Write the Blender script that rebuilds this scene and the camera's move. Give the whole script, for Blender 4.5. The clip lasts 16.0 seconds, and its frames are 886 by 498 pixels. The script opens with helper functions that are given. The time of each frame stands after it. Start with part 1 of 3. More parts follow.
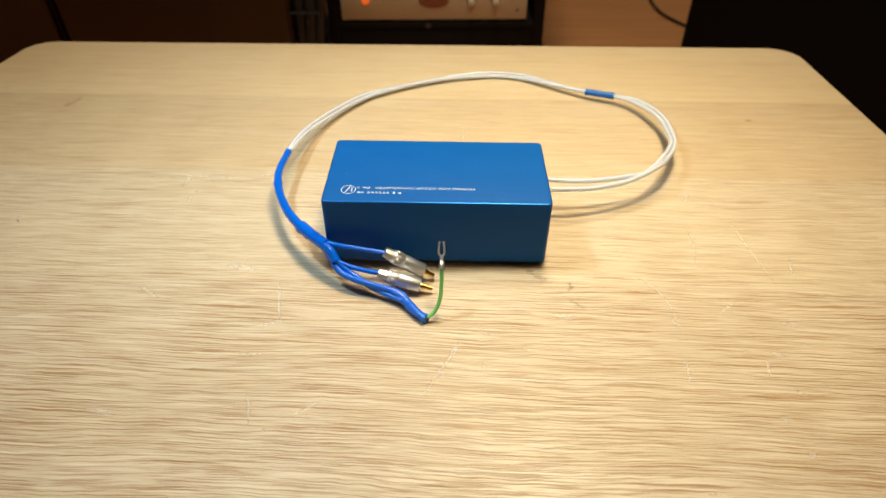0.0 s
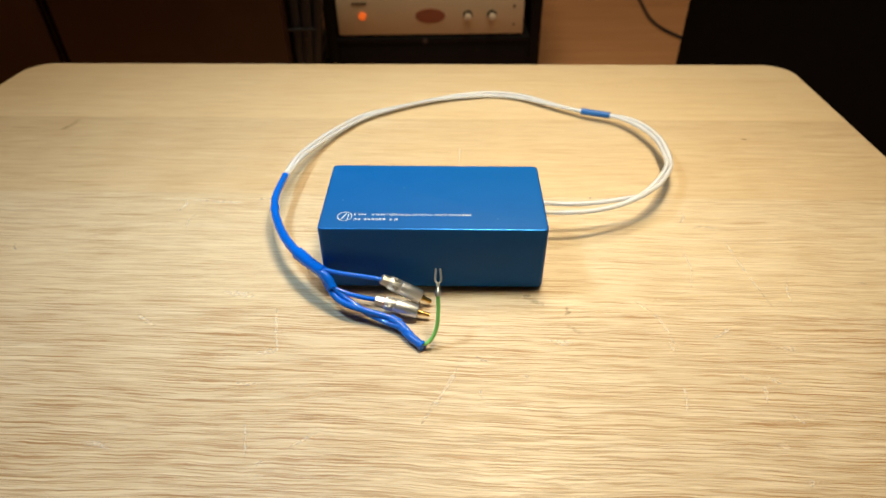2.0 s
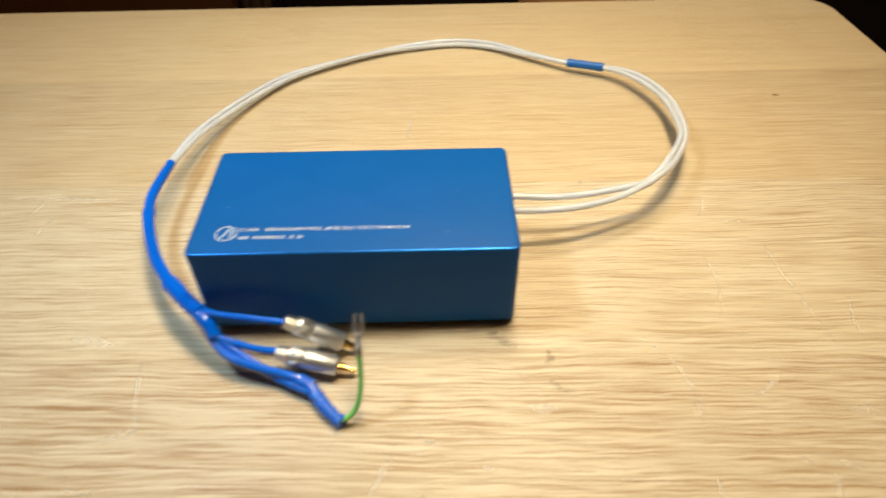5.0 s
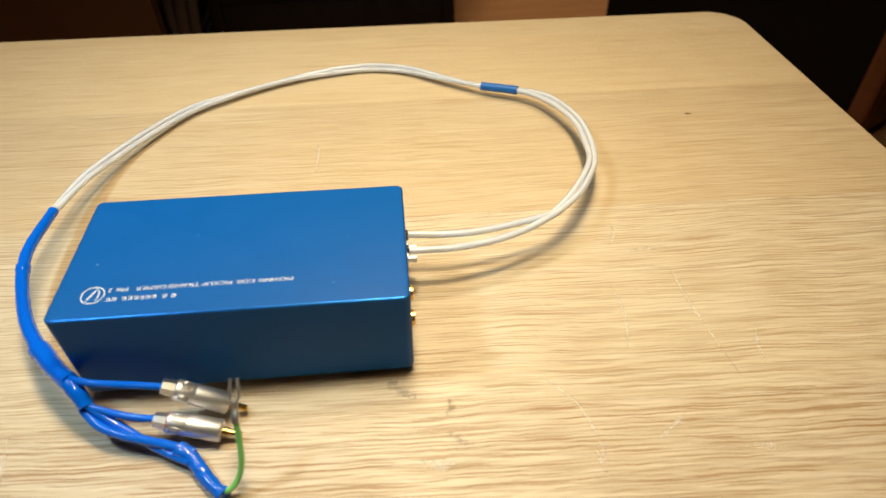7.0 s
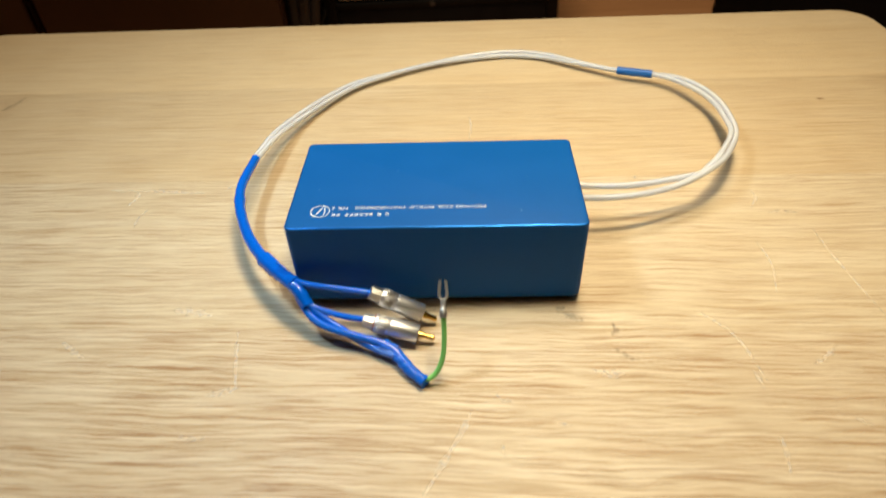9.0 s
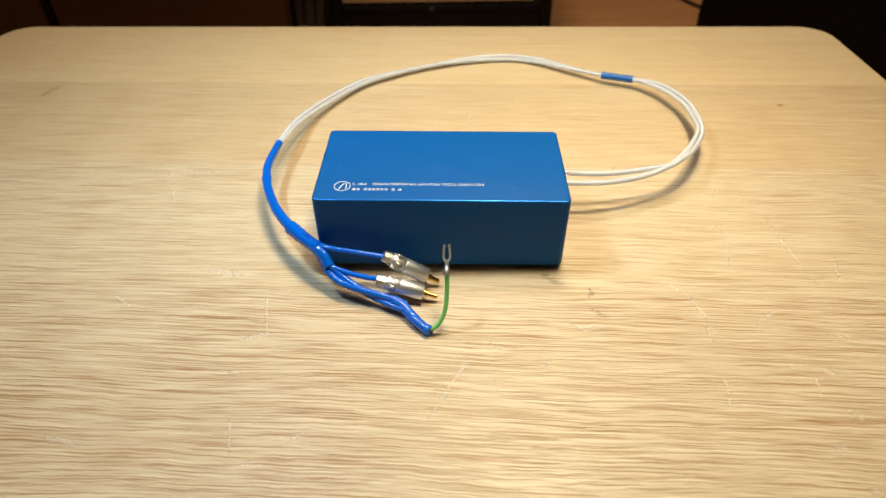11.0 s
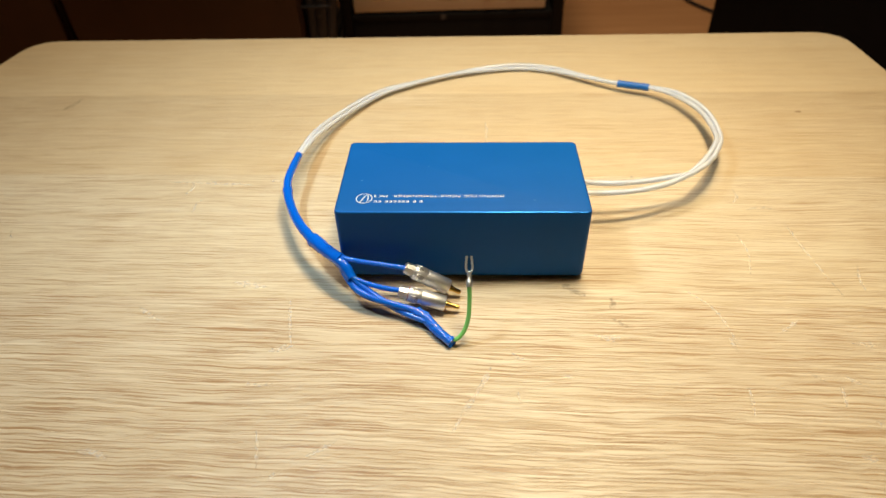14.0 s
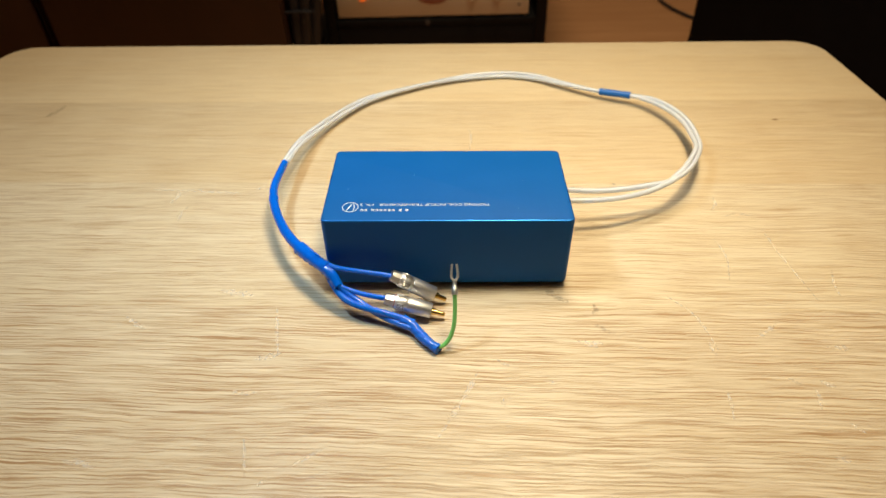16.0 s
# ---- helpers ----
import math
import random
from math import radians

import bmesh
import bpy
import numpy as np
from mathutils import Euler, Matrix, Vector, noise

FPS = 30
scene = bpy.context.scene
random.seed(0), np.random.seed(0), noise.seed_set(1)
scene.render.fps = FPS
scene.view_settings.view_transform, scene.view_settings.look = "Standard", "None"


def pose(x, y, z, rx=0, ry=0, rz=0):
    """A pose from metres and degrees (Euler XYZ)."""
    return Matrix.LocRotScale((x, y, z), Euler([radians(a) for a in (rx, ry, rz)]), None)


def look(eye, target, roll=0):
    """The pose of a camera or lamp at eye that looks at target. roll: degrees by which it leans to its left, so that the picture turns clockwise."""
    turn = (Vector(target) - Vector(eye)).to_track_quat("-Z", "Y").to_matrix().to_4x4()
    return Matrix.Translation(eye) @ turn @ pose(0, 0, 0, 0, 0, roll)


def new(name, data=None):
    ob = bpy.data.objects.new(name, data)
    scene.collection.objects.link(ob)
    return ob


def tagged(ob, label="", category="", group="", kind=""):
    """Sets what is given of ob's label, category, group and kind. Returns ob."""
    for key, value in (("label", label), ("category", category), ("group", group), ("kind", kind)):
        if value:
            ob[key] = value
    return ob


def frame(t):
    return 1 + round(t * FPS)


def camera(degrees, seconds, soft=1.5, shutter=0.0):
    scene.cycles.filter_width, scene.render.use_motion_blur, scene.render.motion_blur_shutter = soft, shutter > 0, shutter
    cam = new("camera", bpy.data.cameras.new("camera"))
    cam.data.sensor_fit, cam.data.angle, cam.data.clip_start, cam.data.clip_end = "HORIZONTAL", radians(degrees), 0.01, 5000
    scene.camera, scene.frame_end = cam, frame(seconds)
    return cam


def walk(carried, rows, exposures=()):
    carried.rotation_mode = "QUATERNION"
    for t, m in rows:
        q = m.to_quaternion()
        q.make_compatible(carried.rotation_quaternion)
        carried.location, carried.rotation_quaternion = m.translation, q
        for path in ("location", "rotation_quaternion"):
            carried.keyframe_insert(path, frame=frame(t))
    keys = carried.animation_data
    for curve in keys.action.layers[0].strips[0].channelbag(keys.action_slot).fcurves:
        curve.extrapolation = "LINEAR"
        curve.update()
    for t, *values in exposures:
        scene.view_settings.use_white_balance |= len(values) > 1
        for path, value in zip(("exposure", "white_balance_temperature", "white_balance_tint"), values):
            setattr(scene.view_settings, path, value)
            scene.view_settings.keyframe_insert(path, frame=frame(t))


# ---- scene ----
cam = camera(69.9, 16.0, shutter=0.5)
PATH = [
    (0, (0.013, -0.358, 0.646), (-0.025, 1.176, -0.637), -0.8),
    (0.5, (0.015, -0.357, 0.644), (-0.029, 1.168, -0.65), -0.9),
    (1, (0.012, -0.354, 0.644), (-0.037, 1.166, -0.655), -1.0),
    (1.5, (0.013, -0.356, 0.645), (-0.033, 1.17, -0.648), -1.1),
    (2, (0.015, -0.35, 0.656), (-0.021, 1.2, -0.607), -1.2),
    (2.5, (0.015, -0.355, 0.652), (-0.028, 1.205, -0.599), -1.5),
    (3, (0.013, -0.354, 0.643), (-0.023, 1.186, -0.632), -1.5),
    (3.5, (0.011, -0.344, 0.647), (-0.034, 1.183, -0.643), -1.8),
    (4, (0.006, -0.315, 0.644), (-0.027, 1.211, -0.649), -1.5),
    (4.5, (0.009, -0.262, 0.616), (-0.035, 1.206, -0.742), -1.9),
    (5, (0.045, -0.218, 0.598), (0.036, 1.223, -0.789), -2.2),
    (5.2, (0.06, -0.207, 0.594), (0.09, 1.246, -0.78), -1.7),
    (7.3, (0.082, -0.194, 0.602), (0.191, 1.256, -0.772), -1.5),
    (7.5, (0.076, -0.193, 0.604), (0.178, 1.275, -0.75), -1.4),
    (8, (0.052, -0.192, 0.617), (0.103, 1.314, -0.698), -0.4),
    (8.5, (0.025, -0.211, 0.615), (-0.028, 1.296, -0.7), -1.2),
    (9, (0.019, -0.257, 0.599), (-0.072, 1.242, -0.721), -3.9),
    (9.5, (0.012, -0.283, 0.598), (-0.071, 1.192, -0.751), -3.1),
    (10, (0.006, -0.299, 0.612), (-0.072, 1.184, -0.728), -2.8),
    (10.2, (0.009, -0.304, 0.622), (-0.062, 1.197, -0.698), -2.3),
    (12.5, (0.014, -0.32, 0.624), (-0.035, 1.19, -0.686), -1.3),
    (13, (0.015, -0.314, 0.618), (-0.034, 1.186, -0.704), -1.2),
    (13.5, (0.009, -0.311, 0.624), (-0.071, 1.202, -0.681), -2.3),
    (14, (0.005, -0.315, 0.628), (-0.082, 1.203, -0.671), -2.8),
    (14.5, (0.005, -0.315, 0.632), (-0.072, 1.211, -0.659), -2.8),
    (15, (0.006, -0.316, 0.631), (-0.044, 1.215, -0.655), -2.3),
    (15.5, (0.005, -0.316, 0.632), (-0.026, 1.212, -0.658), -1.7),
    (16, (0.005, -0.317, 0.634), (-0.035, 1.208, -0.66), -1.9),
]
walk(cam, [(t, look(eye, target, roll)) for t, eye, target, roll in PATH],
     ((0, 0.02), (4, 0.0), (5, -0.12), (8, -0.13), (9.5, -0.1), (12.5, -0.02), (16, -0.05)))
cam.data.dof.use_dof, cam.data.dof.focus_distance, cam.data.dof.aperture_fstop = True, 0.41, 8.0

# ---- light ----
world = bpy.data.worlds.new("room_air")
world.use_nodes = True
world.node_tree.nodes["Background"].inputs[0].default_value = (1.0, 0.86, 0.7, 1)
world.node_tree.nodes["Background"].inputs[1].default_value = 0.006
scene.world = world


def lamp(name, place, aim, size, watts, colour, spread):
    data = bpy.data.lights.new(name, "AREA")
    data.shape, data.size, data.energy, data.color, data.spread = "DISK", size, watts, colour, radians(spread)
    ob = new(name, data)
    ob.matrix_world = look(place, aim)
    return ob


lamp("warm_lamp", (0.13, 0.055, 1.02), (0.11, 0.11, 0.33), 0.13, 1.8, (1.0, 0.815, 0.49), 104)
lamp("white_lamp", (-0.32, 0.065, 0.97), (-0.07, 0.10, 0.33), 0.10, 0.79, (0.74, 0.94, 1.0), 100)
# added fill from above that lifts the background; no fixture stands there
lamp("room_fill", (0.1, 0.7, 2.35), (0.1, 0.7, 0.0), 0.5, 24.0, (1.0, 0.80, 0.52), 180)

T = 0.33          # table top
RACK_Y = 1.08     # front of the rack


# ---- materials ----
class Mat:
    """A small node builder."""

    def __init__(self, name):
        self.m = bpy.data.materials.new(name)
        self.m.use_nodes = True
        self.t = self.m.node_tree
        self.b = self.t.nodes["Principled BSDF"]

    def node(self, kind, **values):
        n = self.t.nodes.new(kind)
        for key, value in values.items():
            n.inputs[key.replace("_", " ")].default_value = value
        return n

    def link(self, a, b):
        self.t.links.new(a, b)

    def coord(self, scale, kind="Object"):
        c = self.node("ShaderNodeTexCoord")
        m = self.node("ShaderNodeMapping")
        m.inputs["Scale"].default_value = scale
        self.link(c.outputs[kind], m.inputs["Vector"])
        return m.outputs[0]

    def noise(self, vec, scale=1.0, detail=3.0, rough=0.55):
        n = self.node("ShaderNodeTexNoise", Scale=scale, Detail=detail, Roughness=rough)
        self.link(vec, n.inputs["Vector"])
        return n.outputs["Fac"]

    def ramp(self, fac, *stops):
        r = self.node("ShaderNodeValToRGB")
        e = r.color_ramp.elements
        while len(e) < len(stops):
            e.new(0.5)
        for el, (p, c) in zip(e, stops):
            el.position = p
            el.color = (*c, 1) if len(c) == 3 else (c[0], c[0], c[0], 1)
        self.link(fac, r.inputs[0])
        return r.outputs[0]

    def math(self, op, a, b=None, c=None):
        n = self.t.nodes.new("ShaderNodeMath")
        n.operation = op
        for k, v in enumerate((a, b, c)):
            if v is None:
                continue
            if isinstance(v, (int, float)):
                n.inputs[k].default_value = v
            else:
                self.link(v, n.inputs[k])
        return n.outputs[0]

    def mix(self, fac, a, b, blend="MIX"):
        n = self.t.nodes.new("ShaderNodeMix")
        n.data_type, n.blend_type = "RGBA", blend
        for k, v in ((0, fac), (6, a), (7, b)):
            if isinstance(v, (int, float)):
                n.inputs[k].default_value = v
            elif isinstance(v, tuple):
                n.inputs[k].default_value = (*v, 1)
            else:
                self.link(v, n.inputs[k])
        return n.outputs[2]

    def bump(self, height, strength, distance):
        n = self.node("ShaderNodeBump", Strength=strength, Distance=distance)
        self.link(height, n.inputs["Height"])
        self.link(n.outputs[0], self.b.inputs["Normal"])

    def set(self, **values):
        for key, value in values.items():
            key = key.replace("_", " ")
            if hasattr(value, "is_linked"):
                self.link(value, self.b.inputs[key])
            else:
                self.b.inputs[key].default_value = (*value, 1) if isinstance(value, tuple) else value
        return self


def plain(name, colour, rough=0.5, metal=0.0, vary=0.12, grain=300.0, bump=0.0, **more):
    """A surface of one colour with fine and broad variation."""
    a = Mat(name)
    c = a.coord((1, 1, 1))
    fine = a.noise(c, grain, 3)
    broad = a.noise(c, grain / 18, 2)
    both = a.math("ADD", a.math("MULTIPLY", fine, 0.5), a.math("MULTIPLY", broad, 0.5))
    lo, hi = tuple(v * (1 - vary) for v in colour), tuple(min(1, v * (1 + vary)) for v in colour)
    a.set(Base_Color=a.ramp(both, (0.3, lo), (0.7, hi)), Metallic=metal,
          Roughness=a.math("ADD", a.math("MULTIPLY", broad, 0.16), rough - 0.08), **more)
    if bump:
        a.bump(fine, bump, 0.0004)
    return a.m


def oak_material():
    """Light oak veneer laid in strips, with open dark pores along the length."""
    a = Mat("oak_veneer")
    base = a.coord((1, 1, 1))
    sep = a.node("ShaderNodeSeparateXYZ")
    a.link(base, sep.inputs[0])
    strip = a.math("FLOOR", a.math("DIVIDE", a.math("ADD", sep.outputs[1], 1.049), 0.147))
    rnd = a.t.nodes.new("ShaderNodeTexWhiteNoise")
    rnd.noise_dimensions = "1D"
    a.link(strip, rnd.inputs["W"])
    # a slow sway of the grain, different in each strip
    sway = a.noise(a.coord((5, 9, 1)), 1.0, 2)
    comb = a.node("ShaderNodeCombineXYZ")
    a.link(a.math("ADD", sep.outputs[0], a.math("MULTIPLY", rnd.outputs[0], 7.0)), comb.inputs[0])
    a.link(a.math("ADD", sep.outputs[1], a.math("MULTIPLY", sway, 0.014)), comb.inputs[1])
    a.link(strip, comb.inputs[2])

    def stretched(sx, sy):
        m = a.node("ShaderNodeMapping")
        m.inputs["Scale"].default_value = (sx, sy, 1)
        a.link(comb.outputs[0], m.inputs["Vector"])
        return m.outputs[0]

    # small kinks in the lines
    kink = a.math("MULTIPLY", a.math("SUBTRACT", a.noise(a.coord((75, 130, 1)), 1.0, 2, 0.5), 0.5), 0.0019)
    lean = a.node("ShaderNodeCombineXYZ")
    a.link(kink, lean.inputs[1])
    bent = a.node("ShaderNodeVectorMath")
    bent.operation = "ADD"
    a.link(comb.outputs[0], bent.inputs[0])
    a.link(lean.outputs[0], bent.inputs[1])

    def grained(sx, sy):
        m = a.node("ShaderNodeMapping")
        m.inputs["Scale"].default_value = (sx, sy, 1)
        a.link(bent.outputs[0], m.inputs["Vector"])
        return m.outputs[0]

    def dashes(sx, sy, dark, clear):
        """Long thin valleys, drawn out along the grain."""
        return a.ramp(a.noise(grained(sx, sy), 1.0, 2.5, 0.5), (dark, (1,)), (clear, (0,)))

    pores = dashes(24, 1250, 0.41, 0.465)
    streaks = a.math("MULTIPLY", dashes(11, 900, 0.405, 0.44), a.ramp(a.noise(grained(18, 120), 1.0, 2, 0.5), (0.36, (0.45,)), (0.54, (1,))))
    pore_mask = a.math("MAXIMUM", a.math("MULTIPLY", pores, 0.62), a.math("MULTIPLY", streaks, 0.9))
    fibre = a.ramp(a.noise(grained(30, 950), 1.0, 2, 0.5), (0.52, (0,)), (0.70, (1,)))
    rings = a.noise(stretched(2.4, 110), 1.0, 4, 0.65)
    cloud = a.noise(base, 5.0, 3)
    colour = a.ramp(rings, (0.3, (0.615, 0.525, 0.395)), (0.5, (0.65, 0.58, 0.465)), (0.72, (0.67, 0.615, 0.52)))
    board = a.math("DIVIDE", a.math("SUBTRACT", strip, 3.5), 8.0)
    # each strip's own tone; the far ones also have warm light coloured in
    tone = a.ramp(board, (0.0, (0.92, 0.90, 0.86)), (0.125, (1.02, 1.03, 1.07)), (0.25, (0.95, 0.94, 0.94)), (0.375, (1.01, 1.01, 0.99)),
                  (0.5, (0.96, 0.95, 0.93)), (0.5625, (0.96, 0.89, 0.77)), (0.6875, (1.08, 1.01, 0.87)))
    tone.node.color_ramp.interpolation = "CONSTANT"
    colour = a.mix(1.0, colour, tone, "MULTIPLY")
    joint = a.math("LESS_THAN", a.math("FRACT", a.math("DIVIDE", a.math("ADD", sep.outputs[1], 1.049), 0.147)), 0.004)
    colour = a.mix(a.math("MULTIPLY", joint, 0.3), colour, (0.36, 0.23, 0.1))
    colour = a.mix(a.math("MULTIPLY", a.ramp(cloud, (0.35, (0,)), (0.7, (1,))), 0.25), colour, (0.64, 0.58, 0.45))
    # the boards towards the far edge are plainer
    plainness = a.node("ShaderNodeMapRange")
    a.link(strip, plainness.inputs["Value"])
    for key, value in (("From Min", 6.0), ("From Max", 9.0), ("To Min", 1.0), ("To Max", 0.3)):
        plainness.inputs[key].default_value = value
    depth = a.ramp(a.noise(base, 6.0, 2), (0.3, (0.85,)), (0.62, (1.0,)))
    colour = a.mix(a.math("MULTIPLY", pore_mask, a.math("MULTIPLY", depth, plainness.outputs[0])), colour, (0.32, 0.178, 0.075))
    colour = a.mix(a.math("MULTIPLY", fibre, a.math("MULTIPLY", plainness.outputs[0], 0.45)), colour, (0.42, 0.29, 0.15))
    # pale raised lines between the pores
    ridge = a.ramp(a.noise(grained(13, 880), 1.0, 2, 0.5), (0.56, (0,)), (0.62, (1,)))
    colour = a.mix(a.math("MULTIPLY", ridge, a.math("MULTIPLY", plainness.outputs[0], 0.55)), colour, (0.80, 0.74, 0.64))
    # worn whitish patches in the varnish
    wear = a.ramp(a.noise(a.coord((30, 42, 1)), 1.0, 5, 0.7), (0.66, (0,)), (0.8, (1,)))
    colour = a.mix(a.math("MULTIPLY", wear, 0.3), colour, (0.74, 0.6, 0.44))
    # amber varnish over all
    colour = a.mix(1.0, colour, (0.985, 0.945, 0.895), "MULTIPLY")
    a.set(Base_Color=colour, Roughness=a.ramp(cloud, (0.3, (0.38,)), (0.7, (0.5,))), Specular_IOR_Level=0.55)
    a.bump(a.math("SUBTRACT", a.math("MULTIPLY", fibre, -0.35), pore_mask), 0.5, 0.0004)
    return a.m


def wood(name, dark, light, scale=(3, 3, 40), rough=0.4):
    a = Mat(name)
    n = a.noise(a.coord(scale), 1.0, 4, 0.6)
    f = a.noise(a.coord(tuple(v * 6 for v in scale)), 1.0, 3)
    both = a.math("ADD", a.math("MULTIPLY", n, 0.65), a.math("MULTIPLY", f, 0.35))
    a.set(Base_Color=a.ramp(both, (0.3, dark), (0.7, light)), Roughness=rough)
    a.bump(f, 0.15, 0.0004)
    return a.m


def faint(name, colour, cover):
    """A thin mark that lets the wood below show through."""
    a = Mat(name)
    n = a.noise(a.coord((420, 420, 420)), 1.0, 3)
    a.set(Base_Color=colour, Roughness=0.5, Alpha=a.ramp(n, (0.35, (0,)), (0.65, (cover,))))
    return a.m


OAK = oak_material()
OAK_LEG = wood("oak_leg", (0.36, 0.2, 0.08), (0.55, 0.35, 0.16), (30, 30, 3))
BLUE_ANODISED = plain("blue_anodised_aluminium", (0.0004, 0.089, 0.365), 0.5, 0.0, 0.05, 900.0, 0.06, Specular_IOR_Level=0.18)
# brighter blue that paints the light caught along the lid's rim
EDGE_HIGHLIGHT = plain("blue_edge_highlight", (0.008, 0.15, 0.6), 0.3, 0.7, 0.05, 900.0)
BASE_BLACK = plain("black_base", (0.012, 0.012, 0.014), 0.6)
PRINT_WHITE = plain("white_screen_print", (0.72, 0.78, 0.82), 0.6, vary=0.2, grain=4000.0)
CHIP = plain("pale_chip", (0.12, 0.3, 0.55), 0.6)
CLEAR_JACKET = plain("clear_jacket", (0.77, 0.82, 1.0), 0.2, 0.0, 0.06, 1500.0, 0.1, Alpha=0.62, Coat_Weight=0.4,
                     Subsurface_Weight=0.6, Subsurface_Scale=0.002)
CLEAR_JACKET.node_tree.nodes["Principled BSDF"].inputs["Subsurface Radius"].default_value = (0.9, 0.95, 1.0)
BRAID = plain("silvered_braid", (0.80, 0.85, 1.0), 0.4, 0.0, 0.12, 2600.0, 0.5)
BLUE_SLEEVE = plain("blue_shrink_sleeve", (0.0006, 0.12, 0.74), 0.12, vary=0.12, grain=300.0, bump=0.7, Specular_IOR_Level=0.45)
BLUE_TAPE = plain("blue_tape", (0.002, 0.12, 0.5), 0.42, vary=0.12, grain=700.0)
NICKEL = plain("satin_nickel", (0.78, 0.80, 0.87), 0.45, 1.0, 0.08, 900.0)
BRIGHT = plain("bright_tin", (0.76, 0.78, 0.82), 0.34, 1.0, 0.06, 900.0)
GOLD = plain("gold_plate", (0.83, 0.55, 0.17), 0.24, 1.0, 0.08, 900.0)
RED_RING = plain("red_mark", (0.35, 0.03, 0.03), 0.5)
GREEN_WIRE = plain("green_insulation", (0.20, 0.62, 0.18), 0.35, vary=0.08, grain=800.0)
YELLOW_WIRE = plain("yellow_insulation", (0.52, 0.62, 0.1), 0.35, vary=0.08, grain=800.0)
SCRATCH = faint("scratch_white", (0.90, 0.87, 0.84), 0.4)
SMUDGE = faint("smudge_grey", (0.2, 0.14, 0.1), 0.34)
KNOT = plain("dark_knot", (0.2, 0.1, 0.04), 0.6)
FLOOR_WOOD = wood("floor_wood", (0.44, 0.20, 0.085), (0.60, 0.31, 0.145), (2, 26, 1), 0.42)
DARK_WOOD = wood("dark_walnut", (0.035, 0.012, 0.004), (0.06, 0.022, 0.008), (3, 3, 1.2), 0.5)
RED_WOOD = wood("red_brown_wood", (0.075, 0.022, 0.006), (0.13, 0.04, 0.012), (4, 4, 30), 0.4)
BLACK_PANEL = plain("black_panel", (0.009, 0.008, 0.0085), 0.6, vary=0.2, grain=60.0, Specular_IOR_Level=0.15)
BLACK_CLOTH = plain("black_cloth", (0.008, 0.007, 0.0075), 0.9, vary=0.25, grain=700.0, bump=0.3, Specular_IOR_Level=0.1)
CABLE_BLACK = plain("black_rubber", (0.012, 0.013, 0.018), 0.4)
CREAM = plain("champagne_aluminium", (0.68, 0.56, 0.41), 0.45, 0.15, 0.05, 200.0)
IVORY = plain("ivory_knob", (0.72, 0.62, 0.5), 0.35)
BADGE = plain("red_brown_badge", (0.3, 0.1, 0.055), 0.5)
SLOT = plain("dark_slot", (0.05, 0.04, 0.035), 0.5)
# wall and ceiling colours are lowered to hold back bounced light
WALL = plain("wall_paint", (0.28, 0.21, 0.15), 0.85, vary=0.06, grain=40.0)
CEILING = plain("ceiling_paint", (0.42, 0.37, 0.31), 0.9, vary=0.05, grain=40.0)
glow = Mat("orange_indicator")
glow.set(Base_Color=(0.8, 0.16, 0.02), Emission_Color=(1.0, 0.16, 0.02), Emission_Strength=0.55, Roughness=0.4)
ORANGE_LIGHT = glow.m


# ---- mesh helpers ----
def mesh_of(bm, name, material, smooth=None):
    bmesh.ops.recalc_face_normals(bm, faces=bm.faces)
    me = bpy.data.meshes.new(name)
    bm.to_mesh(me)
    bm.free()
    me.materials.append(material)
    if smooth is not None:
        me.shade_smooth()
        me.set_sharp_from_angle(angle=radians(smooth))
    return me


def part(name, bm, material, parent=None, label="", smooth=40):
    ob = new(name, mesh_of(bm, name, material, smooth))
    ob.parent = parent
    return tagged(ob, label)


def thing(name, label, category, place=(0, 0, 0), turn=0.0, group=""):
    ob = new(name)
    ob.empty_display_size = 0.02
    ob.matrix_world = pose(*place, 0, 0, turn)
    return tagged(ob, label, category, group)


def block(x0, x1, y0, y1, z0, z1, bevel=0.0, segments=2):
    bm = bmesh.new()
    bmesh.ops.create_cube(bm, size=1, matrix=Matrix.LocRotScale(
        ((x0 + x1) / 2, (y0 + y1) / 2, (z0 + z1) / 2), None, (x1 - x0, y1 - y0, z1 - z0)))
    if bevel:
        bmesh.ops.bevel(bm, geom=bm.edges[:], offset=bevel, segments=segments, affect="EDGES", profile=0.5)
    return bm


def slab(outline, z0, z1, bevel=0.0, segments=3, lower=0.0):
    """A flat body with that outline, its upper and lower rims rounded."""
    bm = bmesh.new()
    f = bm.faces.new([bm.verts.new((x, y, z0)) for x, y in outline])
    up = bmesh.ops.extrude_face_region(bm, geom=[f])
    bmesh.ops.translate(bm, verts=[v for v in up["geom"] if isinstance(v, bmesh.types.BMVert)], vec=(0, 0, z1 - z0))
    if bevel:
        rims = [e for e in bm.edges if abs(e.verts[0].co.z - e.verts[1].co.z) < 1e-6]
        if lower:
            low = [e for e in rims if e.verts[0].co.z < (z0 + z1) / 2]
            rims = [e for e in rims if e not in low]
            bmesh.ops.bevel(bm, geom=low, offset=lower, segments=4, affect="EDGES", profile=0.5)
        bmesh.ops.bevel(bm, geom=rims, offset=bevel, segments=segments, affect="EDGES", profile=0.5)
    return bm


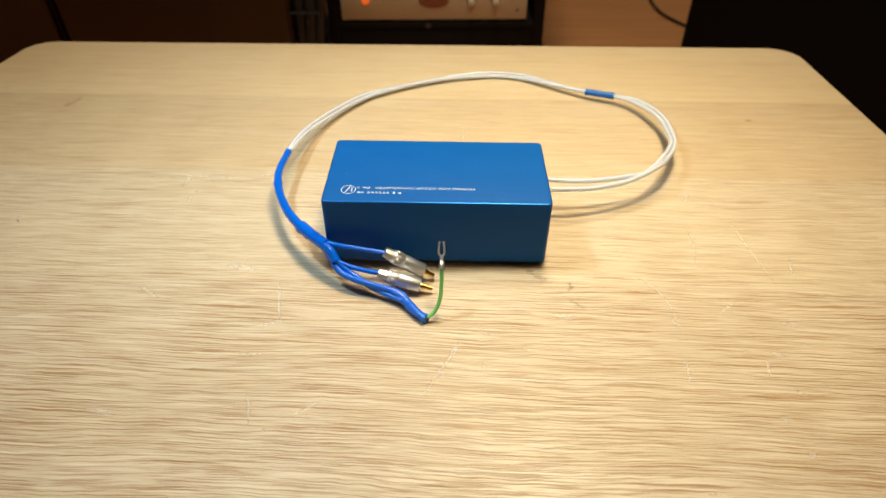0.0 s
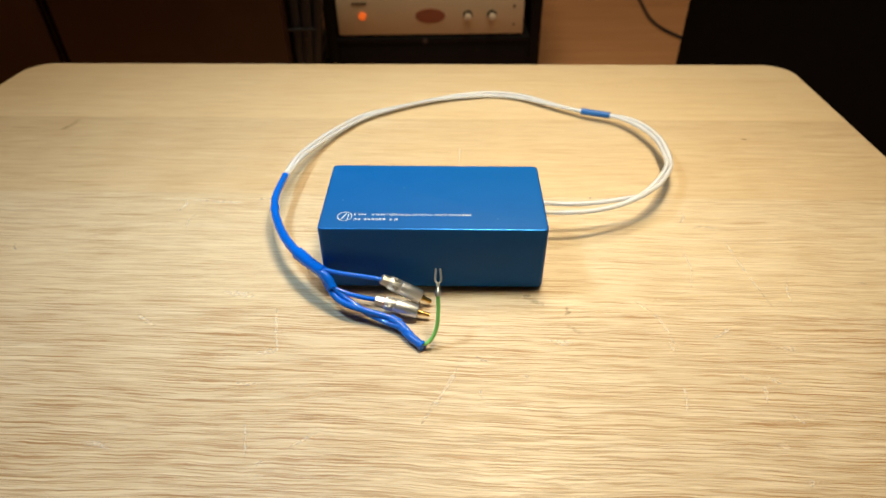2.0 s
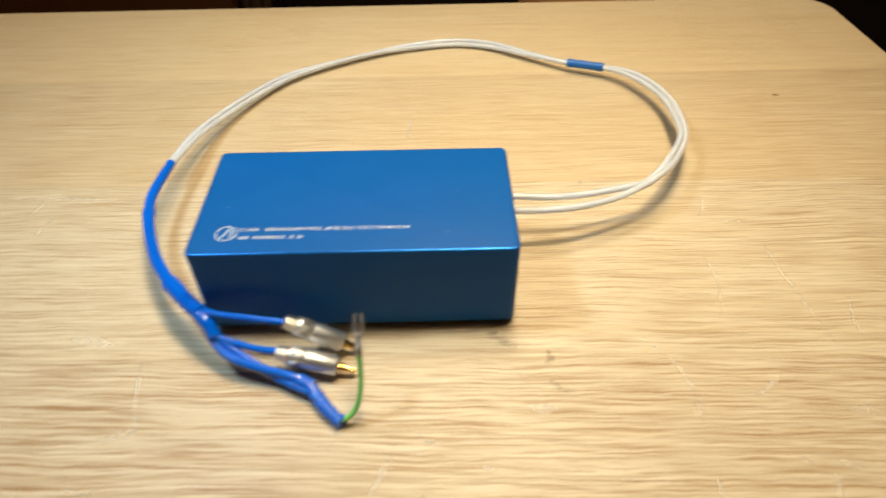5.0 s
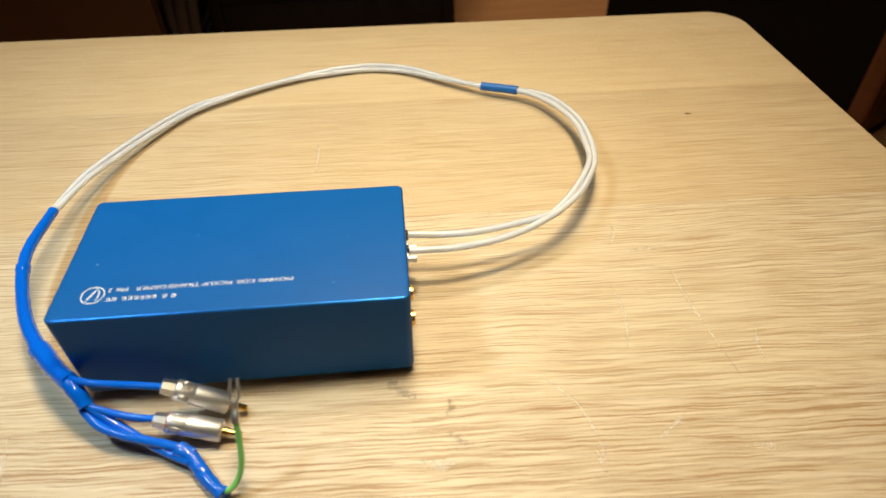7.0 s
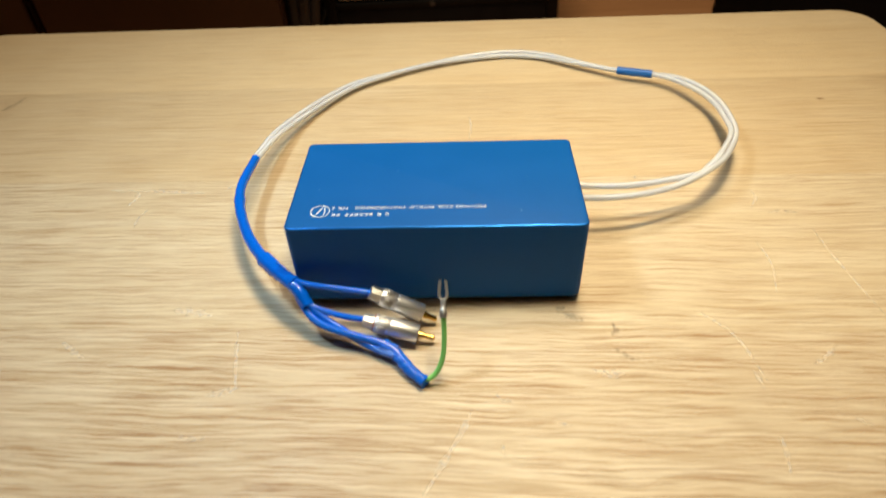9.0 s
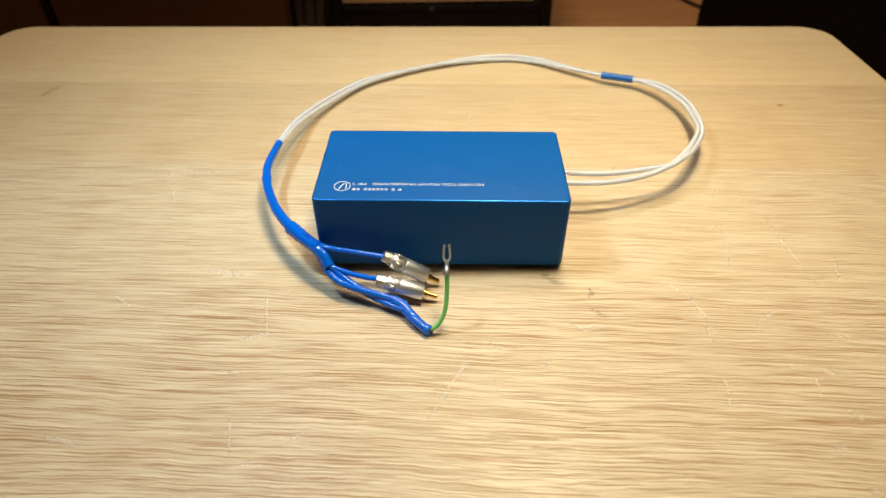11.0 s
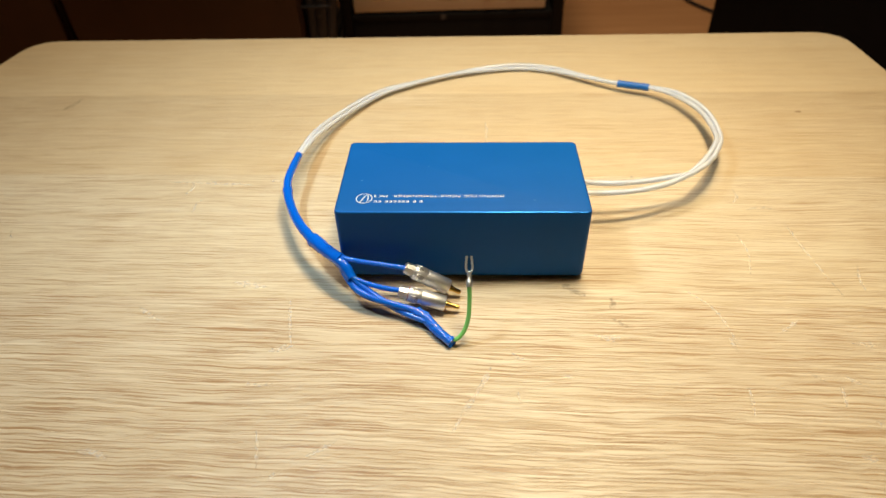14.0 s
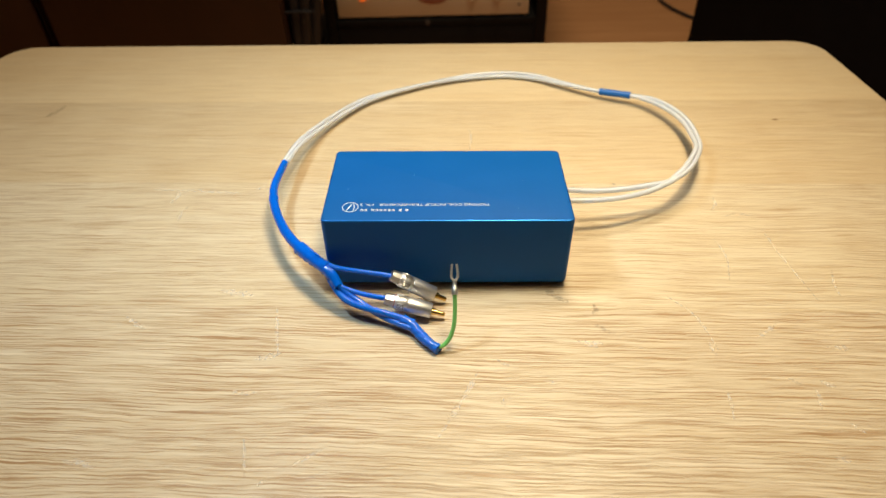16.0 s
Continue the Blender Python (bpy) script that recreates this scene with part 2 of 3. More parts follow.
def rounded(corners, radius, steps=8):
    """The outline of a polygon with rounded corners (counter-clockwise)."""
    out, n = [], len(corners)
    for i, c in enumerate(corners):
        c = Vector(c)
        a, b = (Vector(corners[i - 1]) - c).normalized(), (Vector(corners[(i + 1) % n]) - c).normalized()
        half = a.angle(b) / 2
        reach = radius / math.tan(half)
        centre = c + (a + b).normalized() * radius / math.sin(half)
        p, q = c + a * reach - centre, c + b * reach - centre
        for k in range(steps + 1):
            bend = (p * (steps - k) + q * k).normalized() * radius
            out.append(tuple(centre + bend))
    return out


def smooth_path(points, per=6):
    """A Catmull-Rom line through the points."""
    pts = [Vector(p) for p in points]
    pts = [2 * pts[0] - pts[1], *pts, 2 * pts[-1] - pts[-2]]
    out = []
    for i in range(1, len(pts) - 2):
        a, b, c, d = pts[i - 1:i + 3]
        for k in range(per):
            u = k / per
            out.append(0.5 * (2 * b + (c - a) * u + (2 * a - 5 * b + 4 * c - d) * u * u + (3 * b - a - 3 * c + d) * u ** 3))
    out.append(pts[-2])
    return out


def tube(line, radius, sides=12, caps=True, crinkle=0.0):
    """A round body along a line; radius is a number or a function of the way along (0 to 1)."""
    bm = bmesh.new()
    rings, n = [], len(line)
    up = Vector((0, 0, 1))
    for i, p in enumerate(line):
        way = (line[min(i + 1, n - 1)] - line[max(i - 1, 0)]).normalized()
        side = way.cross(up)
        side = side.normalized() if side.length > 0.05 else way.cross(Vector((0, 1, 0))).normalized()
        over = side.cross(way)
        r = radius(i / (n - 1)) if callable(radius) else radius
        rings.append([bm.verts.new(p + (side * math.cos(a) + over * math.sin(a)) * r
                                   * (1 + crinkle * noise.noise(p * 330 + Vector((math.cos(a), math.sin(a), 0)) * 1.1)))
                      for a in (2 * math.pi * k / sides for k in range(sides))])
    for a, b in zip(rings, rings[1:]):
        for k in range(sides):
            bm.faces.new((a[k], a[(k + 1) % sides], b[(k + 1) % sides], b[k]))
    if caps:
        bm.faces.new(rings[0])
        bm.faces.new(rings[-1])
    return bm


def turned(profile, sides=32):
    """A body turned round the x axis: (x, radius) from back to front."""
    return tube_profile([(Vector((x, 0, 0)), r) for x, r in profile], sides)


def tube_profile(rows, sides):
    bm = bmesh.new()
    rings = [[bm.verts.new(p + Vector((0, math.cos(a) * r, math.sin(a) * r)))
              for a in (2 * math.pi * k / sides for k in range(sides))] for p, r in rows]
    for a, b in zip(rings, rings[1:]):
        for k in range(sides):
            bm.faces.new((a[k], a[(k + 1) % sides], b[(k + 1) % sides], b[k]))
    bm.faces.new(rings[0])
    bm.faces.new(rings[-1])
    return bm


def ribbon(points, width, z, rough=0.35, seed=1):
    """A thin uneven stroke that lies on a plane."""
    rnd = random.Random(seed)
    line = smooth_path([(x, y, z) for x, y in points], 8)
    bm, pairs = bmesh.new(), []
    for i, p in enumerate(line):
        way = (line[min(i + 1, len(line) - 1)] - line[max(i - 1, 0)]).normalized()
        side = Vector((-way.y, way.x, 0))
        w = width / 2 * (1 + rough * rnd.uniform(-1, 1)) * (0.25 + min(1, 4 * min(i, len(line) - 1 - i) / len(line)))
        pairs.append((bm.verts.new(p + side * w), bm.verts.new(p - side * w)))
    for (a, b), (c, d) in zip(pairs, pairs[1:]):
        bm.faces.new((a, b, d, c))
    return bm


def oriented(bm, place, aim):
    """Moves a body turned round x so that it starts at place and points at aim."""
    turn = (Vector(aim) - Vector(place)).to_track_quat("X", "Z").to_matrix().to_4x4()
    bm.transform(Matrix.Translation(place) @ turn)
    return bm


# ---- the room ----
def structure(name, bm, material, label):
    return tagged(part(name, bm, material), label, "room", kind="structure")


structure("floor", block(-2.2, 2.2, -2.6, 2.3, -0.1, 0.0), FLOOR_WOOD, "orange-brown wooden floor of the dim room")
# walls and ceiling stay out of view; added to enclose the room
structure("wall_north", block(-2.3, 2.3, 2.3, 2.4, -0.1, 2.5), WALL, "unseen beige wall closing the room, kept dark to limit bounced light")
structure("wall_south", block(-2.3, 2.3, -2.7, -2.6, -0.1, 2.5), WALL, "unseen beige wall closing the room, kept dark to limit bounced light")
structure("wall_west", block(-2.3, -2.2, -2.6, 2.3, -0.1, 2.5), WALL, "unseen beige wall closing the room, kept dark to limit bounced light")
structure("wall_east", block(2.2, 2.3, -2.6, 2.3, -0.1, 2.5), WALL, "unseen beige wall closing the room, kept dark to limit bounced light")
structure("ceiling", block(-2.2, 2.2, -2.6, 2.3, 2.4, 2.5), CEILING, "unseen ceiling closing the room, kept dull to limit bounced light")


# ---- the table ----
def low_table():
    table = thing("low_table", "low light-oak veneered table with rounded corners and worn varnish", "table", (0, 0, 0), -2.0)
    outline = rounded([(-0.56, -0.62), (0.445, -0.62), (0.449, -0.1), (0.414, 0.423), (-0.549, 0.423), (-0.600, -0.1)], 0.035)
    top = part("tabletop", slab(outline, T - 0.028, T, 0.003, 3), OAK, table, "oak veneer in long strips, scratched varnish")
    part("apron", block(-0.47, 0.36, -0.54, 0.35, T - 0.075, T - 0.029, 0.003), OAK_LEG, table)
    for x in (-0.46, 0.33):
        for y in (-0.52, 0.32):
            part("leg", block(x - 0.025, x + 0.025, y - 0.025, y + 0.025, 0.0, T - 0.076, 0.005), OAK_LEG, table)
    return table, top


TABLE, TOP = low_table()
back = pose(0, 0, 0, 0, 0, 2.0)


def mark(name, points, width, material, seed):
    points = [tuple((back @ Vector((x, y, 0))).xy) for x, y in points]
    part(name, ribbon(points, width, T + 0.00005, 0.5, seed), material, TOP, smooth=None)


mark("scratch", [(-0.160, 0.000), (-0.148, -0.002), (-0.135, -0.005)], 0.0042, SCRATCH, 1)
mark("scratch", [(-0.116, -0.017), (-0.112, -0.038), (-0.107, -0.058)], 0.0016, SCRATCH, 2)
mark("scratch", [(-0.121, -0.062), (-0.114, -0.060), (-0.105, -0.057)], 0.003, SCRATCH, 3)
mark("scratch", [(0.017, -0.073), (0.012, -0.085), (0.003, -0.102), (-0.006, -0.119)], 0.0022, SCRATCH, 4)
mark("scratch", [(-0.217, -0.023), (-0.208, -0.030), (-0.198, -0.036)], 0.002, SCRATCH, 5)
mark("scratch", [(-0.114, -0.118), (-0.111, -0.128), (-0.108, -0.142)], 0.0012, SCRATCH, 6)
mark("scratch", [(0.197, 0.051), (0.199, 0.026), (0.193, 0.002)], 0.0012, SCRATCH, 7)
mark("scratch", [(0.267, 0.012), (0.262, -0.003), (0.261, -0.015)], 0.0012, SCRATCH, 8)
mark("scratch", [(0.220, -0.112), (0.226, -0.119)], 0.0018, SCRATCH, 9)
mark("scratch", [(0.193, -0.049), (0.200, -0.045), (0.210, -0.037)], 0.0016, SCRATCH, 10)
mark("scratch", [(0.029, -0.064), (0.033, -0.068), (0.038, -0.069)], 0.0014, SCRATCH, 11)
mark("scratch", [(-0.25, 0.125), (-0.207, 0.122), (-0.176, 0.118)], 0.0028, SCRATCH, 12)
mark("scratch", [(-0.163, 0.124), (-0.150, 0.124)], 0.0024, SCRATCH, 13)
mark("scratch", [(0.145, -0.01), (0.16, -0.03), (0.166, -0.06)], 0.0013, SCRATCH, 14)
mark("scratch", [(0.236, 0.06), (0.238, 0.03), (0.245, -0.02)], 0.0012, SCRATCH, 15)
mark("scratch", [(0.02, 0.215), (0.021, 0.2), (0.019, 0.178)], 0.0016, SCRATCH, 16)
mark("scratch", [(0.2165, -0.0830), (0.2200, -0.0855), (0.2240, -0.0880)], 0.0022, SCRATCH, 22)
mark("scratch", [(0.1990, -0.0810), (0.2020, -0.0835), (0.2050, -0.0860)], 0.0018, SCRATCH, 23)
mark("scratch", [(0.2030, -0.1335), (0.2065, -0.1340), (0.2100, -0.1355)], 0.0030, SCRATCH, 24)
mark("scratch", [(0.0570, -0.0810), (0.0610, -0.0822), (0.0650, -0.0830)], 0.0020, SCRATCH, 25)
mark("scratch", [(0.0800, -0.0500), (0.0880, -0.0530), (0.0960, -0.0525)], 0.0034, SCRATCH, 26)
mark("scratch", [(0.2119, -0.0896), (0.2110, -0.0960), (0.2090, -0.1030)], 0.0018, SCRATCH, 27)
mark("scratch", [(0.1607, -0.0889), (0.1600, -0.0990), (0.1580, -0.1090)], 0.0018, SCRATCH, 28)
mark("scratch", [(0.1616, -0.0517), (0.1625, -0.0580), (0.1630, -0.0640)], 0.0018, SCRATCH, 29)
mark("scratch", [(0.2320, -0.0580), (0.2400, -0.0585), (0.2470, -0.0600)], 0.0024, SCRATCH, 30)
nick = random.Random(5)
for k in range(22):
    x, y = nick.uniform(-0.36, 0.36), nick.uniform(-0.2, 0.12)
    if -0.15 < x < 0.12 and y > -0.07:
        continue
    a, d = nick.uniform(0, 6.3), nick.uniform(0.002, 0.011)
    bend = nick.uniform(-0.3, 0.3)
    mark("scratch", [(x, y), (x + d * math.cos(a), y + d * math.sin(a)), (x + 2 * d * math.cos(a + bend), y + 2 * d * math.sin(a + bend))],
         nick.uniform(0.0010, 0.0026), SCRATCH, 30 + k)
mark("smudge", [(0.066, -0.005), (0.071, -0.009), (0.080, -0.016)], 0.0045, SMUDGE, 17)
mark("smudge", [(0.096, -0.018), (0.097, -0.024), (0.094, -0.027)], 0.003, SMUDGE, 18)
mark("smudge", [(0.094, -0.036), (0.100, -0.042), (0.106, -0.044)], 0.003, SMUDGE, 19)
mark("smudge", [(-0.409, 0.258), (-0.403, 0.268), (-0.399, 0.284)], 0.0042, SMUDGE, 20)
mark("knot", [(0.3075, 0.2235), (0.3105, 0.2237), (0.3135, 0.223)], 0.0018, KNOT, 21)


# ---- the transformer ----
def transformer():
    W, D, H = 0.1604, 0.0842, 0.0573
    box = thing("pickup_transformer", "blue anodised aluminium pickup transformer box with white printing", "transformer", (0, 0, T))
    box.matrix_world = pose(0, 0, T + 0.0009, 0, 1.05, 0)

    def plan(inset, radius):
        x, y0, y1 = W / 2 - inset, inset, D - inset
        return rounded([(-x - 0.0018, y0), (x, y0), (x, y1), (-x - 0.0018, y1)], radius, 6)

    cover = part("cover", slab(plan(0, 0.0035), 0.0030, H, 0.0009, 3, 0.0026), BLUE_ANODISED, box)
    # the rim's highlight is put into the colour of its bevel faces
    cover.data.materials.append(EDGE_HIGHLIGHT)
    for f in cover.data.polygons:
        if f.center.z > H - 0.00085 and f.normal.z < 0.99:
            f.material_index = 1
    part("base_plate", slab(plan(0.0022, 0.003), 0.0014, 0.0043, 0.0004, 1), BASE_BLACK, box, "black base plate")
    for x in (-0.066, 0.066):
        for y in (0.012, 0.066):
            foot = oriented(turned([(0, 0.005), (0.0023 - x * 0.0183, 0.0052)], 20), (x, y, x * 0.0183 - 0.0009), (x, y, 1))
            part("foot", foot, BASE_BLACK, box)
    # printing: read from the far side of the table
    curve = bpy.data.curves.new("lettering", "FONT")
    curve.body, curve.size, curve.offset = "MOVING COIL PICKUP TRANSFORMER   MK 2", 1.0, -0.006
    maker = new("lettering_draft", curve)
    me = bpy.data.meshes.new_from_object(maker.evaluated_get(bpy.context.evaluated_depsgraph_get()))
    bpy.data.objects.remove(maker)
    xs, ys = [v.co.x for v in me.vertices], [v.co.y for v in me.vertices]
    s = 0.084 / (max(xs) - min(xs))
    me.transform(Matrix.Translation((0.026, 0.0185, H + 0.00008)) @ Matrix.Rotation(math.pi, 4, "Z")
                 @ Matrix.Diagonal((s, 0.0023 / max(ys), 1, 1)) @ Matrix.Translation((-min(xs), 0, 0)))
    me.materials.clear()
    me.materials.append(PRINT_WHITE)
    text = new("lettering", me)
    text.parent = box
    tagged(text, "white printed lettering")
    for a, w in ((-0.0264, 0.0021), (-0.0306, 0.0018), *[(-0.0352 - 0.00265 * k, 0.0018) for k in range(6)], (-0.0530, 0.0019), (-0.0556, 0.0019)):
        for x0, x1, y0, y1 in ((a - w, a, 0.0120, 0.01245), (a - w, a, 0.0106, 0.01105), (a - 0.0005, a, 0.01105, 0.0120)):
            part("printed_bar", block(x0, x1, y0, y1, H, H + 0.00008), PRINT_WHITE, box, smooth=None)
    ring = bmesh.new()
    pairs = []
    for k in range(48):
        a = 2 * math.pi * k / 48
        pairs.append([ring.verts.new((-0.0642 + math.cos(a) * r, 0.0148 + math.sin(a) * r, H + 0.00008)) for r in (0.00485, 0.0053)])
    for k in range(48):
        (a, b), (c, d) = pairs[k], pairs[(k + 1) % 48]
        ring.faces.new((a, b, d, c))
    mark_ring = part("emblem", ring, PRINT_WHITE, box, "white printed ring with a slanting stroke", smooth=None)
    part("emblem_stroke", ribbon([(-0.0666, 0.0107), (-0.0648, 0.0148), (-0.0628, 0.0192)], 0.00055, H + 0.00008, 0.05, 1), PRINT_WHITE, mark_ring, smooth=None)
    part("emblem_stroke", ribbon([(-0.0625, 0.0190), (-0.0616, 0.0150), (-0.0622, 0.0110)], 0.00045, H + 0.00008, 0.05, 2), PRINT_WHITE, mark_ring, smooth=None)
    # sockets and the earth posts on the short side
    for y in (0.015, 0.032):
        jack = oriented(turned([(0, 0.0046), (0.0007, 0.0046), (0.0008, 0.0038), (0.0018, 0.0038), (0.0020, 0.0034)], 24), (W / 2, y, 0.026), (1, y, 0.026))
        part("socket", jack, GOLD, box, "gold-plated phono socket")
    for y, metal in ((0.0652, NICKEL), (0.0565, NICKEL)):
        post = oriented(turned([(0, 0.004), (0.001, 0.004), (0.0012, 0.0018), (0.0034, 0.0018), (0.0036, 0.0022), (0.0054, 0.0022), (0.0057, 0.0018)], 20), (W / 2, y, 0.027), (1, y, 0.027))
        part("earth_post", post, metal, box, "small metal earth post")
    for y in (0.0615, 0.074):
        part("grommet", oriented(turned([(0, 0.0032), (0.0012, 0.0032), (0.0016, 0.0026)], 20), (W / 2, y, 0.029), (1, y, 0.029)), BASE_BLACK, box)
    # paint chips on the lid
    for x, y, r in ((-0.024, 0.052, 0.0004), (-0.068, 0.035, 0.0005), (0.045, 0.013, 0.0004), (0.051, 0.045, 0.0003)):
        part("chip", ribbon([(x - r, y), (x, y + r * 0.3), (x + r, y)], r, H + 0.00008, 0.4, 3), CHIP, box, smooth=None)
    return box


transformer()


# ---- the cable ----
LOOP = [(0.081, 0.0605, 0.358), (0.107, 0.061, 0.3575), (0.128, 0.066, 0.357), (0.151, 0.074, 0.357), (0.17, 0.086, 0.356), (0.186, 0.103, 0.355),
        (0.198, 0.121, 0.353), (0.208, 0.141, 0.352), (0.212, 0.163, 0.35), (0.2131, 0.1927, 0.3475), (0.2078, 0.2186, 0.3455), (0.1963, 0.2437, 0.3425),
        (0.1801, 0.2599, 0.3395), (0.1525, 0.273, 0.338), (0.1213, 0.2949, 0.3362), (0.0929, 0.315, 0.335), (0.0634, 0.324, 0.3345), (0.0342, 0.3224, 0.3345),
        (0.004, 0.3155, 0.3345)]
LOOP_BACK = [(-0.0251, 0.304, 0.3345), (-0.0538, 0.2891, 0.335), (-0.082, 0.2697, 0.336), (-0.1052, 0.2374, 0.338), (-0.1219, 0.2033, 0.341), (-0.131, 0.168, 0.347),
             (-0.1355, 0.1285, 0.352), (-0.136, 0.095, 0.354), (-0.133, 0.076, 0.354), (-0.128, 0.06, 0.353), (-0.116, 0.035, 0.354), (-0.102, 0.015, 0.355),
             (-0.09, 0.002, 0.356), (-0.079, -0.008, 0.357)]
SLEEVE_START = 25          # where the blue sleeve begins along the whole loop
TAPE = (12, 13)            # the blue tape lies between these


def strands(points, gap):
    """Two lines that lie side by side and lean over one another by turns."""
    line = smooth_path(points, 8)
    pair, n = ([], []), len(line)
    for i, p in enumerate(line):
        way = (line[min(i + 1, n - 1)] - line[max(i - 1, 0)]).normalized()
        side = way.cross(Vector((0, 0, 1))).normalized()
        over = side.cross(way)
        a = radians(10 + 45 * math.cos((i / 8 - 12.0) / 6.3 * 2 * math.pi))
        tight = 1 - 0.6 * math.exp(-((i / 8 - 8.5) / 0.9) ** 2)      # held together by the tape
        off = (side * math.cos(a) + over * math.sin(a) * 0.8) * gap * tight
        pair[0].append(p + off)
        pair[1].append(p - off)
    return pair


def phono_plug(cable, back_end, front, seed):
    """A nickel phono plug with a gold pin, its back where the wire enters."""
    length = (Vector(front) - Vector(back_end)).length
    plug = part("plug", oriented(turned([(0.0062, 0.0040), (0.0064, 0.0047), (0.0070, 0.0050), (0.0150, 0.0051), (0.0152, 0.00495), (0.0156, 0.00495), (0.0158, 0.0052),
                                         (length - 0.0006, 0.0053), (length, 0.0049), (length, 0.0020)], 40), back_end, front), NICKEL, cable, "satin nickel phono plug with gold pin")
    part("collar", oriented(turned([(0, 0.0028), (0.0003, 0.0037), (0.0055, 0.0042), (0.0065, 0.0042)], 8), back_end, front), BRIGHT, plug)
    part("ring_mark", oriented(turned([(0.0064, 0.0047), (0.0064, 0.0049), (0.0068, 0.0049), (0.0068, 0.0047)], 32), back_end, front), RED_RING if seed == 2 else NICKEL, plug)
    part("pin", oriented(turned([(length - 0.001, 0.0021), (length + 0.0030, 0.0021), (length + 0.0032, 0.0016), (length + 0.0085, 0.0016), (length + 0.0093, 0.0009)], 20), back_end, front), GOLD, plug, "gold-plated pin")
    for turn in (-25, 55, 145, 235):
        for k in range(5):
            rib = block(0.0084, 0.0136, -0.00028, 0.00028, 0.0047, 0.00535, 0.00012, 1)
            rib.transform(Matrix.Rotation(radians(turn + k * 11), 4, "X"))
            part("grip_rib", oriented(rib, back_end, front), BRIGHT, plug)
            if k < 4:
                gap = block(0.0086, 0.0134, -0.0002, 0.0002, 0.0047, 0.00512)
                gap.transform(Matrix.Rotation(radians(turn + k * 11 + 5.5), 4, "X"))
                part("grip_slot", oriented(gap, back_end, front), SLOT, plug)
    return plug


def audio_cable():
    cable = thing("audio_cable", "clear-jacketed twin audio cable with blue sleeve, looped round the transformer box", "cable", (0, 0, 0))
    whole = LOOP + LOOP_BACK
    merged = whole[4:SLEEVE_START + 1]
    first, second = strands(merged, 0.0020)
    lead = smooth_path([(0.081, 0.0615, 0.358), (0.107, 0.062, 0.357), (0.130, 0.0665, 0.356), (0.152, 0.075, 0.3555), tuple(first[0])], 6)
    other_end = tuple(second[0])
    other = smooth_path([(0.081, 0.074, 0.359), (0.109, 0.0725, 0.358), (0.131, 0.0755, 0.357), (0.153, 0.081, 0.3565), other_end], 6)
    for line in (lead[:-1] + first, other[:-1] + second):
        wire = part("wire", tube(line, 0.0021, 14), CLEAR_JACKET, cable, "clear plastic jacket")
        part("braid", tube(line, 0.0010, 12), BRAID, wire, "silvered braid inside the jacket")
    tape = smooth_path(whole[TAPE[0]:TAPE[1] + 1], 10)
    part("tape_band", tube(tape, lambda u: 0.0034 + 0.0001 * math.sin(u * 14), 16), BLUE_TAPE, cable, "band of blue tape")
    sleeve = smooth_path(whole[SLEEVE_START:], 14)
    part("sleeve", tube(sleeve, lambda u: 0.0030 + 0.0010 * u + (0.0005 if 0.27 < u < 0.31 else 0), 18, crinkle=0.06), BLUE_SLEEVE, cable, "glossy blue shrink sleeve")
    # where the sleeve divides
    end = Vector(whole[-1])
    yoke = smooth_path([whole[-3], whole[-2], (-0.0785, -0.0095, 0.3555), (-0.072, -0.017, 0.349)], 14)
    part("yoke_sleeve", tube(yoke, lambda u: 0.0050 - 0.0016 * u, 18, crinkle=0.09), BLUE_SLEEVE, cable)

    def branch(points, radius):
        part("branch_wire", tube(smooth_path(points, 12), radius, 14, crinkle=0.05), BLUE_SLEEVE, cable)

    branch([tuple(end + Vector((-0.004, 0.003, 0.0015))), (-0.070, -0.0105, 0.3585), (-0.052, -0.012, 0.3560), (-0.034, -0.013, 0.3530)], 0.0017)
    branch([(-0.082, -0.006, 0.354), (-0.073, -0.016, 0.350), (-0.062, -0.0195, 0.3465), (-0.050, -0.0225, 0.345), (-0.039, -0.024, 0.344)], 0.0017)
    bundle = smooth_path([(-0.086, -0.001, 0.3545), (-0.0775, -0.0120, 0.3510), (-0.067, -0.0215, 0.3445), (-0.055, -0.0275, 0.3405), (-0.040, -0.0335, 0.3375), (-0.023, -0.0405, 0.3360)], 12)
    for turn in (0.0, math.pi):
        strand = []
        for k, p in enumerate(bundle):
            way = (bundle[min(k + 1, len(bundle) - 1)] - bundle[max(k - 1, 0)]).normalized()
            side = way.cross(Vector((0, 0, 1))).normalized()
            a = turn + 0.5 + 5.6 * k / len(bundle)
            strand.append(p + (side * math.cos(a) + side.cross(way) * math.sin(a) * 0.8) * 0.0021)
        part("branch_wire", tube(strand, 0.0022, 16, crinkle=0.06), BLUE_SLEEVE, cable)
    tail = smooth_path([(-0.030, -0.036, 0.337), (-0.024, -0.040, 0.3355), (-0.017, -0.0485, 0.3342), (-0.0115, -0.0545, 0.3338), (-0.0065, -0.059, 0.3337)], 14)
    part("end_sleeve", tube(tail, lambda u: 0.0037 - 0.0008 * u + (0.0006 if u > 0.9 else 0), 20, crinkle=0.17), BLUE_SLEEVE, cable, "wrinkled blue shrink sleeve")
    # earth wire with its fork
    green = smooth_path([(-0.0095, -0.057, 0.334), (-0.004, -0.0575, 0.3355), (0.0005, -0.055, 0.340), (0.0032, -0.0515, 0.348), (0.0040, -0.047, 0.358), (0.0040, -0.0436, 0.3665)], 8)
    wire = part("earth_wire", tube(green, 0.00135, 12), GREEN_WIRE, cable, "green and yellow earth wire")
